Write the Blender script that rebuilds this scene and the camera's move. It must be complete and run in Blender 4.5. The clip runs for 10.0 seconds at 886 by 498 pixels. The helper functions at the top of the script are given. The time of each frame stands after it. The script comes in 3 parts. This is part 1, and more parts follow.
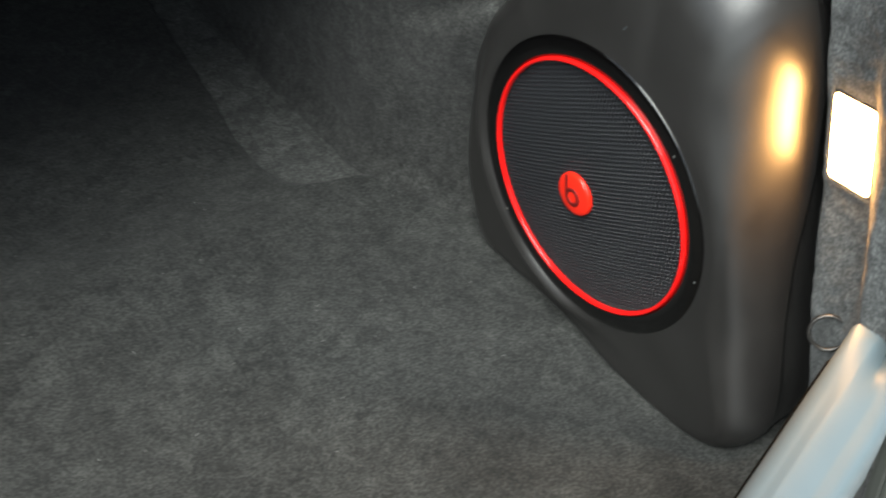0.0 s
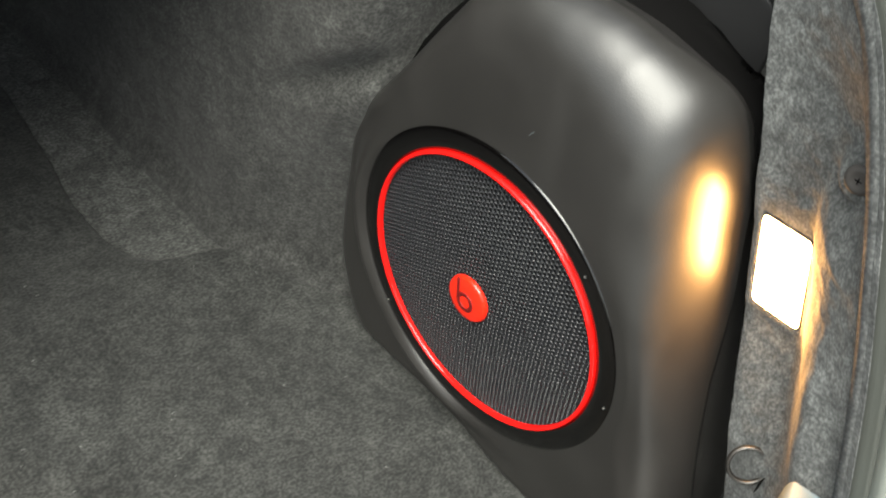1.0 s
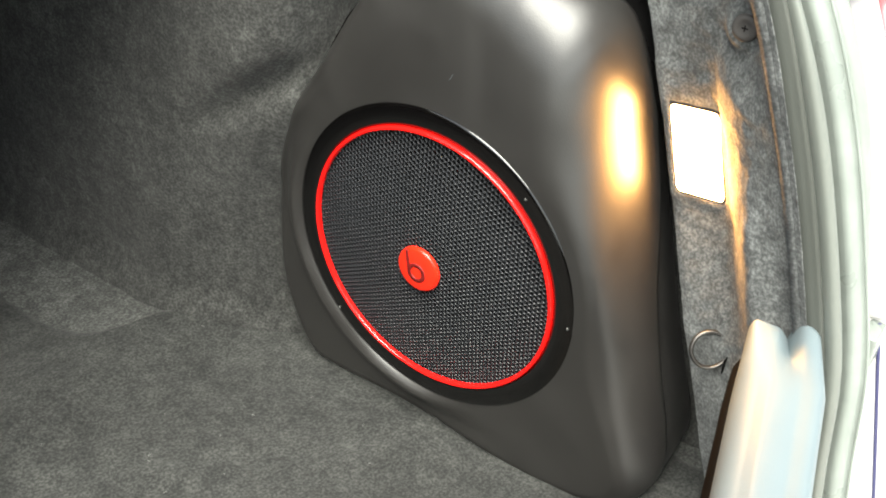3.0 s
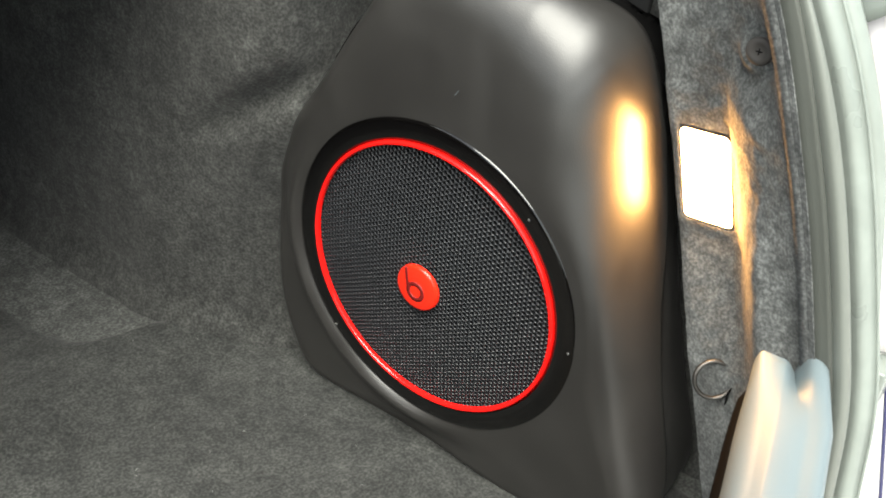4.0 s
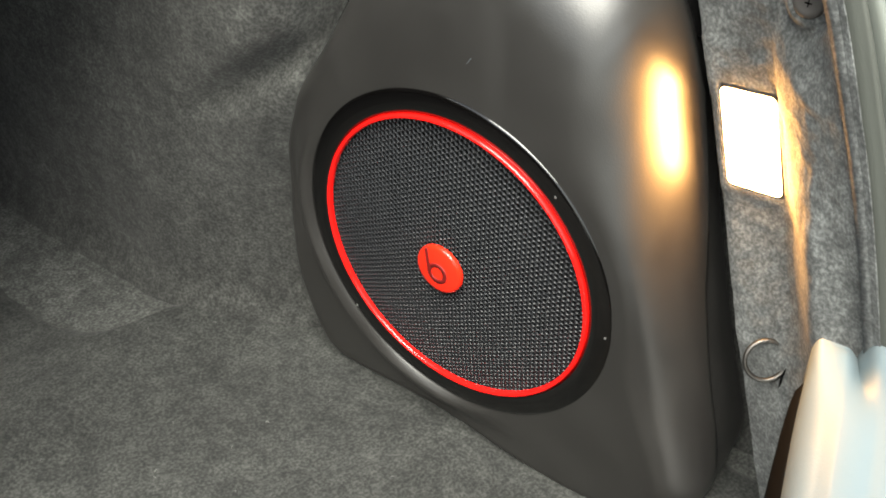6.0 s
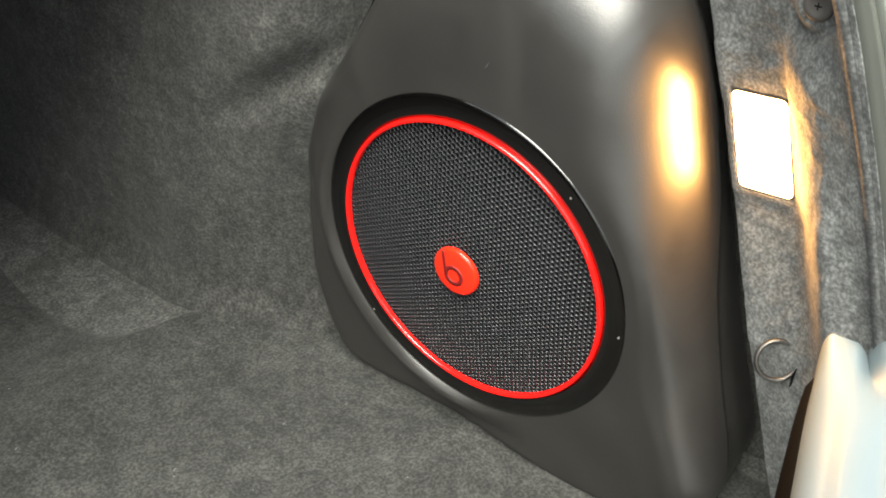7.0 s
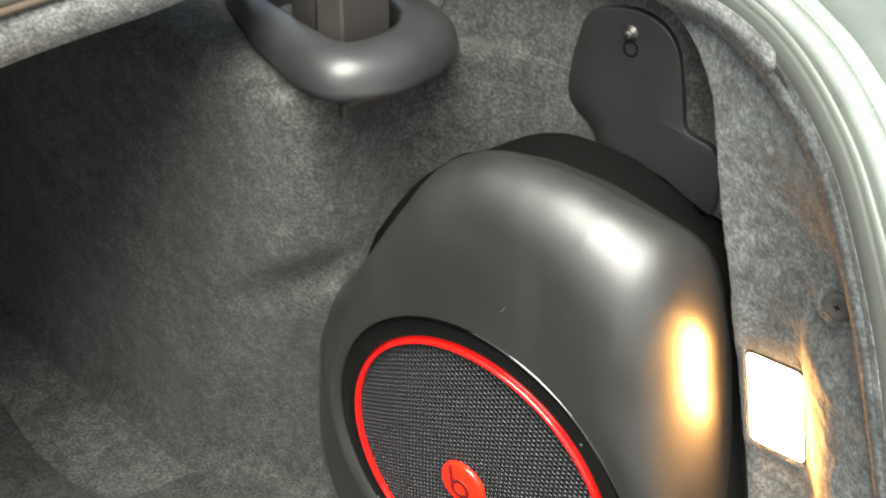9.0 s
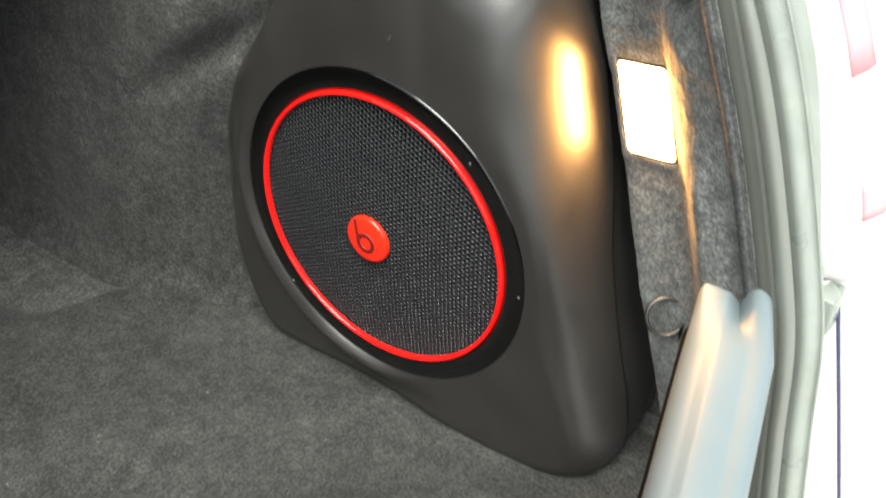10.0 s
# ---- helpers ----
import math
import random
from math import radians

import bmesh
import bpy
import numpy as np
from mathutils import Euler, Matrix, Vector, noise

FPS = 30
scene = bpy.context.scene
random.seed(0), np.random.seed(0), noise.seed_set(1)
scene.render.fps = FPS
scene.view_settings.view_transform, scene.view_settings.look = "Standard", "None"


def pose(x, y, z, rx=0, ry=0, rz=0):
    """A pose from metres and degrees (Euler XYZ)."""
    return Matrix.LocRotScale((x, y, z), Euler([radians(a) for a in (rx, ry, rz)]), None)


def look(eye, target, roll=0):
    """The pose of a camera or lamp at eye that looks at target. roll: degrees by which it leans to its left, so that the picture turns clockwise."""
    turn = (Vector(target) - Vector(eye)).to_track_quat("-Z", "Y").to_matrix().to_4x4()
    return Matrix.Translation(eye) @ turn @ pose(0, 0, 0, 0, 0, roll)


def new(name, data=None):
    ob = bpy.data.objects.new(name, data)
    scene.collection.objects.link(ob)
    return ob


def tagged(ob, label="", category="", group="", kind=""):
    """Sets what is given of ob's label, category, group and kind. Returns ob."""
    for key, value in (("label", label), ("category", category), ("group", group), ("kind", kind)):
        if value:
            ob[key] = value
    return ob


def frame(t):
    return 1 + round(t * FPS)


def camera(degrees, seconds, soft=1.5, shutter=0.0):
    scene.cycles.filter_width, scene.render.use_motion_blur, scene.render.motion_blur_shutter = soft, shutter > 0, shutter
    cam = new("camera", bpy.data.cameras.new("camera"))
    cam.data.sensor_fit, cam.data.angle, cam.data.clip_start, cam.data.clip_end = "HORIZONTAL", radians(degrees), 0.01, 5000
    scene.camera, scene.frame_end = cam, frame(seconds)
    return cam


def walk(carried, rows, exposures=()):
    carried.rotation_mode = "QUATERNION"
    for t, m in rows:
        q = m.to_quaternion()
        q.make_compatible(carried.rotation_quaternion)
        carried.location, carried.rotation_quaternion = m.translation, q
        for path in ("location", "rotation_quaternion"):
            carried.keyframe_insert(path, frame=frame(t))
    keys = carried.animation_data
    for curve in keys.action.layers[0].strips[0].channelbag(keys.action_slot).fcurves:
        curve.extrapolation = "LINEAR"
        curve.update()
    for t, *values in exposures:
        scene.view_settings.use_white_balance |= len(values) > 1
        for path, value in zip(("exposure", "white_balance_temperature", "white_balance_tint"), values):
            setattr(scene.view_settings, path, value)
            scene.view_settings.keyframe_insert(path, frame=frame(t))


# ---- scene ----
cam = camera(45.00, 10.0, soft=1.9, shutter=0.3)
ROWS = [
    (0, -0.5493, -0.5185, 0.8261, 45.76, -1.14, -35.76),
    (0.3, -0.5290, -0.4763, 0.8279, 45.08, -4.20, -38.01),
    (0.5, -0.5145, -0.4457, 0.8288, 46.22, -2.87, -40.47),
    (1, -0.4729, -0.3753, 0.8246, 44.89, -6.51, -41.78),
    (1.2, -0.4590, -0.3518, 0.7990, 45.09, -7.02, -42.88),
    (1.5, -0.4476, -0.3341, 0.7602, 45.89, -5.21, -45.79),
    (2, -0.5092, -0.3682, 0.7355, 51.18, -3.24, -49.14),
    (2.5, -0.5982, -0.4497, 0.7167, 55.46, -2.37, -52.96),
    (2.7, -0.6080, -0.4480, 0.7238, 55.05, -1.64, -53.55),
    (3.8, -0.5983, -0.4432, 0.7244, 55.32, -2.65, -52.70),
    (4, -0.5926, -0.4377, 0.7141, 55.91, -3.03, -52.41),
    (4.5, -0.5420, -0.3976, 0.7108, 53.40, -2.48, -52.18),
    (5, -0.5009, -0.3820, 0.6930, 50.84, -0.06, -52.79),
    (5.5, -0.5096, -0.3911, 0.7003, 51.68, 0.05, -52.39),
    (5.7, -0.5103, -0.3943, 0.7097, 51.52, 0.49, -52.25),
    (6.8, -0.5421, -0.4131, 0.7100, 53.16, 0.81, -52.35),
    (7, -0.5421, -0.4105, 0.7049, 53.29, 0.53, -51.74),
    (7.5, -0.5375, -0.4069, 0.7145, 53.29, 0.54, -51.00),
    (8, -0.5075, -0.3911, 0.7527, 54.07, 0.94, -50.73),
    (8.2, -0.4912, -0.3784, 0.8016, 54.85, -0.36, -49.71),
    (8.5, -0.4850, -0.3380, 0.8516, 53.87, -2.04, -50.03),
    (8.7, -0.4886, -0.3431, 0.8381, 55.15, -1.93, -48.28),
    (9, -0.4756, -0.3487, 0.8284, 54.39, -1.28, -50.05),
    (9.3, -0.4644, -0.3937, 0.7844, 54.58, -0.61, -50.56),
    (9.5, -0.4871, -0.4138, 0.7673, 53.66, -0.97, -51.90),
    (9.8, -0.5298, -0.4519, 0.7195, 53.91, -0.77, -52.94),
    (10, -0.5600, -0.4716, 0.7038, 53.61, -0.50, -53.87),
]
walk(cam, [(row[0], pose(*row[1:])) for row in ROWS], [(0.0, 1.8, 6300, 1), (0.5, 2.0, 6550, 1), (1.0, 2.25, 6800, 2), (1.5, 2.45, 6900, 2), (2.0, 2.75, 7150, 2), (2.7, 2.7, 6950, 2), (4.0, 2.35, 6800, 2), (4.5, 2.2, 6850, 2), (5.0, 2.3, 6900, 2), (5.5, 2.43, 6900, 2), (7.0, 2.6, 6950, 2), (7.5, 2.65, 6950, 2), (8.5, 2.85, 6950, 2), (10.0, 2.3, 6750, 2)])

# ---- light ----
world = bpy.data.worlds.new("sky")
scene.world = world
world.use_nodes = True
wn = world.node_tree.nodes
sky = wn.new("ShaderNodeTexSky")
sky.sky_type = "NISHITA"
sky.sun_disc = False
sky.sun_elevation = radians(60)
sky.sun_rotation = radians(240)
sky.air_density, sky.dust_density, sky.ozone_density = 1.0, 3.0, 0.4
haze = wn.new("ShaderNodeHueSaturation")      # a hazy, whitish sky
haze.inputs["Saturation"].default_value = 0.6
world.node_tree.links.new(sky.outputs["Color"], haze.inputs["Color"])
world.node_tree.links.new(haze.outputs["Color"], wn["Background"].inputs["Color"])
wn["Background"].inputs["Strength"].default_value = 0.068

sun_data = bpy.data.lights.new("sun", "SUN")
sun_data.energy, sun_data.angle, sun_data.color = 1.8, radians(46), (1.0, 0.985, 0.975)
sun = new("sun", sun_data)
sun.matrix_world = look((-0.62, -0.36, 1.25), (0, 0, 0))


# ---- materials ----
def mat_new(name, rough=0.5, metal=0.0, color=(0.5, 0.5, 0.5)):
    m = bpy.data.materials.new(name)
    m.use_nodes = True
    b = m.node_tree.nodes["Principled BSDF"]
    b.inputs["Base Color"].default_value = (*color, 1)
    b.inputs["Roughness"].default_value = rough
    b.inputs["Metallic"].default_value = metal
    return m, m.node_tree.nodes, m.node_tree.links, b


def noise_node(nodes, links, scale, detail=4.0, rough=0.6, dist=0.0, stretch=None):
    tc = nodes.new("ShaderNodeTexCoord")
    n = nodes.new("ShaderNodeTexNoise")
    n.inputs["Scale"].default_value = scale
    n.inputs["Detail"].default_value = detail
    n.inputs["Roughness"].default_value = rough
    n.inputs["Distortion"].default_value = dist
    if stretch:
        mp = nodes.new("ShaderNodeMapping")
        mp.inputs["Scale"].default_value = stretch
        links.new(tc.outputs["Object"], mp.inputs["Vector"])
        links.new(mp.outputs["Vector"], n.inputs["Vector"])
    else:
        links.new(tc.outputs["Object"], n.inputs["Vector"])
    return n.outputs["Fac"]


def ramp(nodes, links, fac, stops):
    r = nodes.new("ShaderNodeValToRGB")
    e = r.color_ramp.elements
    while len(e) < len(stops):
        e.new(0.5)
    for el, (p, c) in zip(e, stops):
        el.position, el.color = p, (*c, 1)
    links.new(fac, r.inputs["Fac"])
    return r.outputs["Color"]


def mix(nodes, links, kind, fac, a, b):
    n = nodes.new("ShaderNodeMix")
    n.data_type, n.blend_type = "RGBA", kind
    n.inputs["Factor"].default_value = fac
    links.new(a, n.inputs[6])
    links.new(b, n.inputs[7])
    return n.outputs[2]


def bump(nodes, links, bsdf, height, strength, distance, under=None):
    n = nodes.new("ShaderNodeBump")
    n.inputs["Strength"].default_value = strength
    n.inputs["Distance"].default_value = distance
    links.new(height, n.inputs["Height"])
    if under:
        links.new(under, n.inputs["Normal"])
    links.new(n.outputs["Normal"], bsdf.inputs["Normal"])
    return n.outputs["Normal"]


def felt(name, dark, light, grain, fleck=1.0):
    """Needle-felt carpet: speckled fibres, small clumps and a soft large-scale nap."""
    m, n, l, b = mat_new(name, rough=1.0)
    b.inputs["Specular IOR Level"].default_value = 0.05
    b.inputs["Sheen Weight"].default_value = 0.08
    b.inputs["Sheen Roughness"].default_value = 0.6
    fine = noise_node(n, l, grain * 1.25, 2.0, 0.55)
    clump = noise_node(n, l, grain * 0.32, 3.0, 0.55)
    nap = noise_node(n, l, 9.0, 3.0, 0.55, 0.4)
    blotch = noise_node(n, l, 42.0, 2.0, 0.5, 0.2)
    base = ramp(n, l, fine, [(0.36, dark), (0.5, tuple((p + q) / 2.2 for p, q in zip(dark, light))), (0.66, light)])
    spots = ramp(n, l, clump, [(0.34, (1 - 0.38 * fleck,) * 3), (0.66, (1 + 0.4 * fleck,) * 3)])
    wide = ramp(n, l, nap, [(0.3, (0.76, 0.76, 0.76)), (0.7, (1.2, 1.2, 1.2))])
    dust = ramp(n, l, blotch, [(0.35, (0.85, 0.85, 0.85)), (0.65, (1.14, 1.14, 1.13))])
    col = mix(n, l, "MULTIPLY", 1.0, mix(n, l, "MULTIPLY", 1.0, mix(n, l, "MULTIPLY", 1.0, base, spots), wide), dust)
    l.new(col, b.inputs["Base Color"])
    first = bump(n, l, b, clump, 0.3, 0.002)
    bump(n, l, b, fine, 0.4, 0.0007, first)
    return m


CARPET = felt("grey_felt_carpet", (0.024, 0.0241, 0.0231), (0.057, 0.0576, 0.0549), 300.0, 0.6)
# the grey felt again, lightened for the daylight on the rear corner
CARPET_REAR_LIT = felt("rear_felt_lit", (0.060, 0.0622, 0.0625), (0.138, 0.1425, 0.142), 340.0, 0.6)
CARPET_MAT = felt("dark_felt_mat", (0.0178, 0.0183, 0.0175), (0.045, 0.046, 0.0436), 300.0, 0.45)
CARPET_PALE = felt("pale_felt_carpet", (0.065, 0.066, 0.063), (0.16, 0.161, 0.154), 380.0, 0.7)

# floor felt, coloured lighter for the light on the wedge by the arch
CARPET_BASE = felt("lightened_felt_carpet", (0.031, 0.032, 0.0305), (0.089, 0.091, 0.086), 300.0, 0.5)


def plastic(name, color, rough, grain=900.0, depth=0.0004, strength=0.25, vary=0.15):
    m, n, l, b = mat_new(name, rough=rough, color=color)
    pebble = noise_node(n, l, grain, 2.0, 0.5)
    smudge = noise_node(n, l, 14.0, 4.0, 0.6, 0.6)
    c = ramp(n, l, smudge, [(0.3, tuple(v * (1 - vary) for v in color)), (0.7, tuple(v * (1 + vary) for v in color))])
    l.new(c, b.inputs["Base Color"])
    r = ramp(n, l, smudge, [(0.3, (rough - 0.05,) * 3), (0.7, (rough + 0.05,) * 3)])
    l.new(r, b.inputs["Roughness"])
    bump(n, l, b, pebble, strength, depth)
    return m


BLACK_PLASTIC = plastic("grained_black_plastic", (0.0195, 0.0185, 0.0176), 0.4)
BLACK_PLASTIC.node_tree.nodes["Principled BSDF"].inputs["Specular IOR Level"].default_value = 0.7
TRIM_PLASTIC = plastic("smooth_dark_plastic", (0.022, 0.0222, 0.023), 0.34)
SILL_PLASTIC = plastic("grey_sill_plastic", (0.135, 0.168, 0.181), 0.5, vary=0.03)
RUBBER = plastic("grey_rubber", (0.052, 0.056, 0.049), 0.7, vary=0.08)
RUBBER_SHADE = plastic("shaded_rubber", (0.03, 0.031, 0.028), 0.8)
# the strip's rubber with skylight put into a lighter colour
RUBBER_LIT = plastic("lit_rubber", (0.125, 0.135, 0.121), 0.42, vary=0.06)
FLAP_PLASTIC = plastic("matt_black_plastic", (0.009, 0.009, 0.0095), 0.55)
PIN_PLASTIC = plastic("grey_brown_plastic", (0.05, 0.045, 0.042), 0.7)
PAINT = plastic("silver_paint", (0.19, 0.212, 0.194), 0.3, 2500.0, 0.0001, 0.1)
GLOSS, _n, _l, _b = mat_new("gloss_black", rough=0.05, color=(0.002, 0.0018, 0.0018))
_b.inputs["Coat Weight"].default_value = 0.6
RED, _n, _l, _b = mat_new("red_enamel", rough=0.2, color=(0.88, 0.022, 0.009))
RED_RING, _n, _l, _b = mat_new("red_ring_plastic", rough=0.1, color=(0.95, 0.009, 0.009))
RED_DARK, _n, _l, _b = mat_new("dark_red_groove", rough=0.5, color=(0.13, 0.005, 0.004))
GRILLE, _n, _l, _b = mat_new("black_steel_mesh", rough=0.24, metal=0.0, color=(0.016, 0.0165, 0.0185))
CONE, _n, _l, _b = mat_new("speaker_cone", rough=0.8, color=(0.003, 0.003, 0.0035))
GUNMETAL, _n, _l, _b = mat_new("dull_steel", rough=0.45, metal=1.0, color=(0.11, 0.105, 0.1))
BINDING, _n, _l, _b = mat_new("brown_binding", rough=0.7, color=(0.07, 0.05, 0.035))
ARM, _n, _l, _b = mat_new("painted_hinge_steel", rough=0.45, color=(0.03, 0.0265, 0.0245))
# near black for small recesses, and for shade built as dark parts
DARK, _n, _l, _b = mat_new("recess_and_shade_black", rough=0.95, color=(0.0036, 0.0035, 0.0035))
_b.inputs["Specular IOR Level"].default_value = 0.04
# red lamp plastic, paled to pink by the daylight glare in its colour
GLASS_RED, _n, _l, _b = mat_new("glaring_red_plastic", rough=0.08, color=(0.72, 0.25, 0.28))
# silver paint again: darker for less light, near white for daylight glare
DIM_PAINT = plastic("dimmed_silver_paint", (0.085, 0.098, 0.088), 0.3, 2500.0, 0.0001, 0.1)
GLARE_PAINT = plastic("glaring_silver_paint", (0.62, 0.61, 0.58), 0.3, 2500.0, 0.0001, 0.1)
GAP_BLUE, _n, _l, _b = mat_new("dark_blue_gap", rough=0.6, color=(0.03, 0.03, 0.09))
CLEAR, _n, _l, _b = mat_new("clear_lamp_plastic", rough=0.1, color=(0.85, 0.8, 0.8))
LENS, _n, _l, _b = mat_new("lit_lamp_lens", rough=0.3, color=(0.9, 0.85, 0.75))
_b.inputs["Emission Color"].default_value = (1.0, 0.47, 0.145, 1)
_b.inputs["Emission Strength"].default_value = 46.0
ASPHALT = plastic("lightened_ground", (0.5, 0.49, 0.47), 0.9, 120.0, 0.004, 0.4)


# ---- builders ----
def part(name, bm, material, parent=None, label="", smooth=True):
    me = bpy.data.meshes.new(name)
    bmesh.ops.recalc_face_normals(bm, faces=bm.faces)
    bm.to_mesh(me)
    bm.free()
    me.materials.append(material)
    if smooth:
        for p in me.polygons:
            p.use_smooth = True
    ob = new(name, me)
    ob.parent = parent
    if label:
        ob["label"] = label
    return ob


def thing(name, label, category, group="", kind="", at=(0, 0, 0)):
    e = new(name)
    e.empty_display_size = 0.05
    return tagged(e, label, category, group, kind)


def sheet(bm, rows, closed=False):
    """Quads between rows of points; closed joins each row's ends."""
    vs = [[bm.verts.new(p) for p in row] for row in rows]
    for a, b in zip(vs, vs[1:]):
        k = len(a)
        for i in range(k if closed else k - 1):
            j = (i + 1) % k
            bm.faces.new((a[i], a[j], b[j], b[i]))
    return vs


def thicken(ob, d, offset=1.0):
    s = ob.modifiers.new("thickness", "SOLIDIFY")
    s.thickness, s.offset = d, offset
    return ob


def lerp(a, b, t):
    return a + (b - a) * t


def ease(a, b, v):
    t = min(1.0, max(0.0, (v - a) / (b - a)))
    return t * t * (3 - 2 * t)


def table(stops, v):
    """Piecewise-linear look-up in (key, value) stops."""
    if v <= stops[0][0]:
        return stops[0][1]
    for (a, p), (b, q) in zip(stops, stops[1:]):
        if v <= b:
            return p + (q - p) * (v - a) / (b - a)
    return stops[-1][1]


def curve_points(points, per=8, closed=False):
    """Catmull-Rom through points."""
    p = [Vector(q) for q in points]
    out, k = [], len(p)
    for i in range(k if closed else k - 1):
        if closed:
            a, b, c, d = p[i - 1], p[i], p[(i + 1) % k], p[(i + 2) % k]
        else:
            a, b, c, d = p[max(i - 1, 0)], p[i], p[i + 1], p[min(i + 2, k - 1)]
        for s in range(per):
            t = s / per
            out.append(0.5 * (2 * b + (c - a) * t + (2 * a - 5 * b + 4 * c - d) * t * t + (3 * b - a - 3 * c + d) * t ** 3))
    if not closed:
        out.append(p[-1])
    return out


def disc_rings(bm, centre, rings, n=96):
    """Lathe about the x axis at centre: rings of (x, radius)."""
    c = Vector(centre)
    rows = []
    for x, r in rings:
        rows.append([c + Vector((x, r * math.cos(2 * math.pi * i / n), r * math.sin(2 * math.pi * i / n))) for i in range(n)])
    return sheet(bm, rows, closed=True)


def cap(bm, ring):
    bm.faces.new(ring)


def box(bm, lo, hi, bevel=0.0):
    m = Matrix.Translation([(a + b) / 2 for a, b in zip(lo, hi)]) @ Matrix.Diagonal([b - a for a, b in zip(lo, hi)] + [1])
    g = bmesh.ops.create_cube(bm, size=1.0, matrix=m)
    if bevel:
        bmesh.ops.bevel(bm, geom=list({e for v in g["verts"] for e in v.link_edges}), offset=bevel, segments=3, affect="EDGES", profile=0.5)


# ---- the boot's lining ----
ZC = 0.183          # height of the loudspeaker's centre over the floor


def floor_height(x, y):
    h = -0.013 + 0.1 * min(0.2, max(0.0, -x)) * ease(0.45, 0.25, y) + 0.013 * ease(0.2, 0.34, y) + 0.03 * max(0.0, y - 0.45) + 0.055 * min(0.3, max(0.0, 0.08 - y))
    return h + 0.004 * noise.noise((x * 6, y * 6, 3.1)) + 0.0016 * noise.noise((x * 31, y * 31, 0.7))


bm = bmesh.new()
xs = [-1.16 + 1.36 * i / 200 for i in range(201)]
ys = [-0.36 + 1.46 * i / 200 for i in range(201)]
sheet(bm, [[(x, ys[0], -0.04)] + [(x, y, floor_height(x, y) - 0.005) for y in ys] + [(x, ys[-1], -0.04)] for x in xs], closed=True)
floor = tagged(part("floor", bm, CARPET_BASE), "grey felt boot floor lining, lightened for the lit wedge", "carpet floor", kind="structure")

# the mat stops short of the wheel arch and leaves a wedge of the floor bare; its lit look is in the floor's colour
MAT_EDGE = [(-0.34, 0.1), (0.15, 0.1), (0.19, 0.05), (0.24, 0.008), (0.28, -0.016), (0.305, -0.027), (0.318, -0.045), (0.326, -0.08), (0.337, -0.11), (0.355, -0.127), (0.40, -0.138), (0.47, -0.135), (0.56, -0.12), (1.1, -0.06)]
mat_ys = [-0.34 + 0.64 * i / 110 for i in range(110)] + [0.30 + 0.06 * i / 40 for i in range(40)] + [0.36 + 0.74 * i / 80 for i in range(81)]
bm = bmesh.new()
rows = []
for y in mat_ys:
    e = table(MAT_EDGE, y) + 0.003 * noise.noise((y * 40, 0, 0))
    row = [(lerp(-1.15, e - 0.012, i / 190), y) for i in range(191)]
    row = [(x, y, floor_height(x, y)) for x, y in row] + [(e - 0.006, y, floor_height(e, y) - 0.0005), (e - 0.001, y, floor_height(e, y) - 0.002), (e, y, floor_height(e, y) - 0.007)]
    rows.append(row)
sheet(bm, rows)
mat = tagged(part("boot_mat", bm, CARPET_MAT), "dark grey felt boot mat, worn and slightly uneven", "floor mat")


# pale lint caught in the mat
rnd = random.Random(7)
bm = bmesh.new()
for _ in range(90):
    x, y, a, w = rnd.uniform(-0.5, -0.02), rnd.uniform(-0.25, 0.55), rnd.uniform(0, 3.1), rnd.uniform(0.0005, 0.0012)
    z, d = floor_height(x, y) + 0.0008, Vector((math.cos(a), math.sin(a), 0))
    o = Vector((-d.y, d.x, 0))
    c = Vector((x, y, z))
    sheet(bm, [[c + d * w * k + o * w * 0.35 * q + Vector((0, 0, 0.0006 * (1 - k * k))) for q in (-1, 1)] for k in (-1.3, 0, 1.3)])
lint = tagged(thicken(part("lint", bm, CARPET_PALE), 0.0003), "pale lint specks caught in the dark felt mat", "lint", kind="stuff")


PLAN_LOW = [(-0.032, 1.1), (-0.032, 0.8), (-0.032, 0.6), (-0.032, 0.45), (-0.030, 0.335), (-0.012, 0.275), (0.014, 0.23), (0.04, 0.195),
            (0.06, 0.165), (0.08, 0.13), (0.1, 0.09), (0.122, 0.04), (0.134, -0.03), (0.14, -0.17), (0.14, -0.25)]
PLAN_HIGH = [(-0.032, 1.1), (-0.032, 0.8), (-0.032, 0.6), (-0.032, 0.45), (-0.03, 0.33), (-0.026, 0.25), (-0.022, 0.18),
             (-0.018, 0.168), (-0.006, 0.153), (0.04, 0.147), (0.1, 0.14), (0.134, 0.02), (0.137, -0.1), (0.14, -0.17), (0.14, -0.25)]


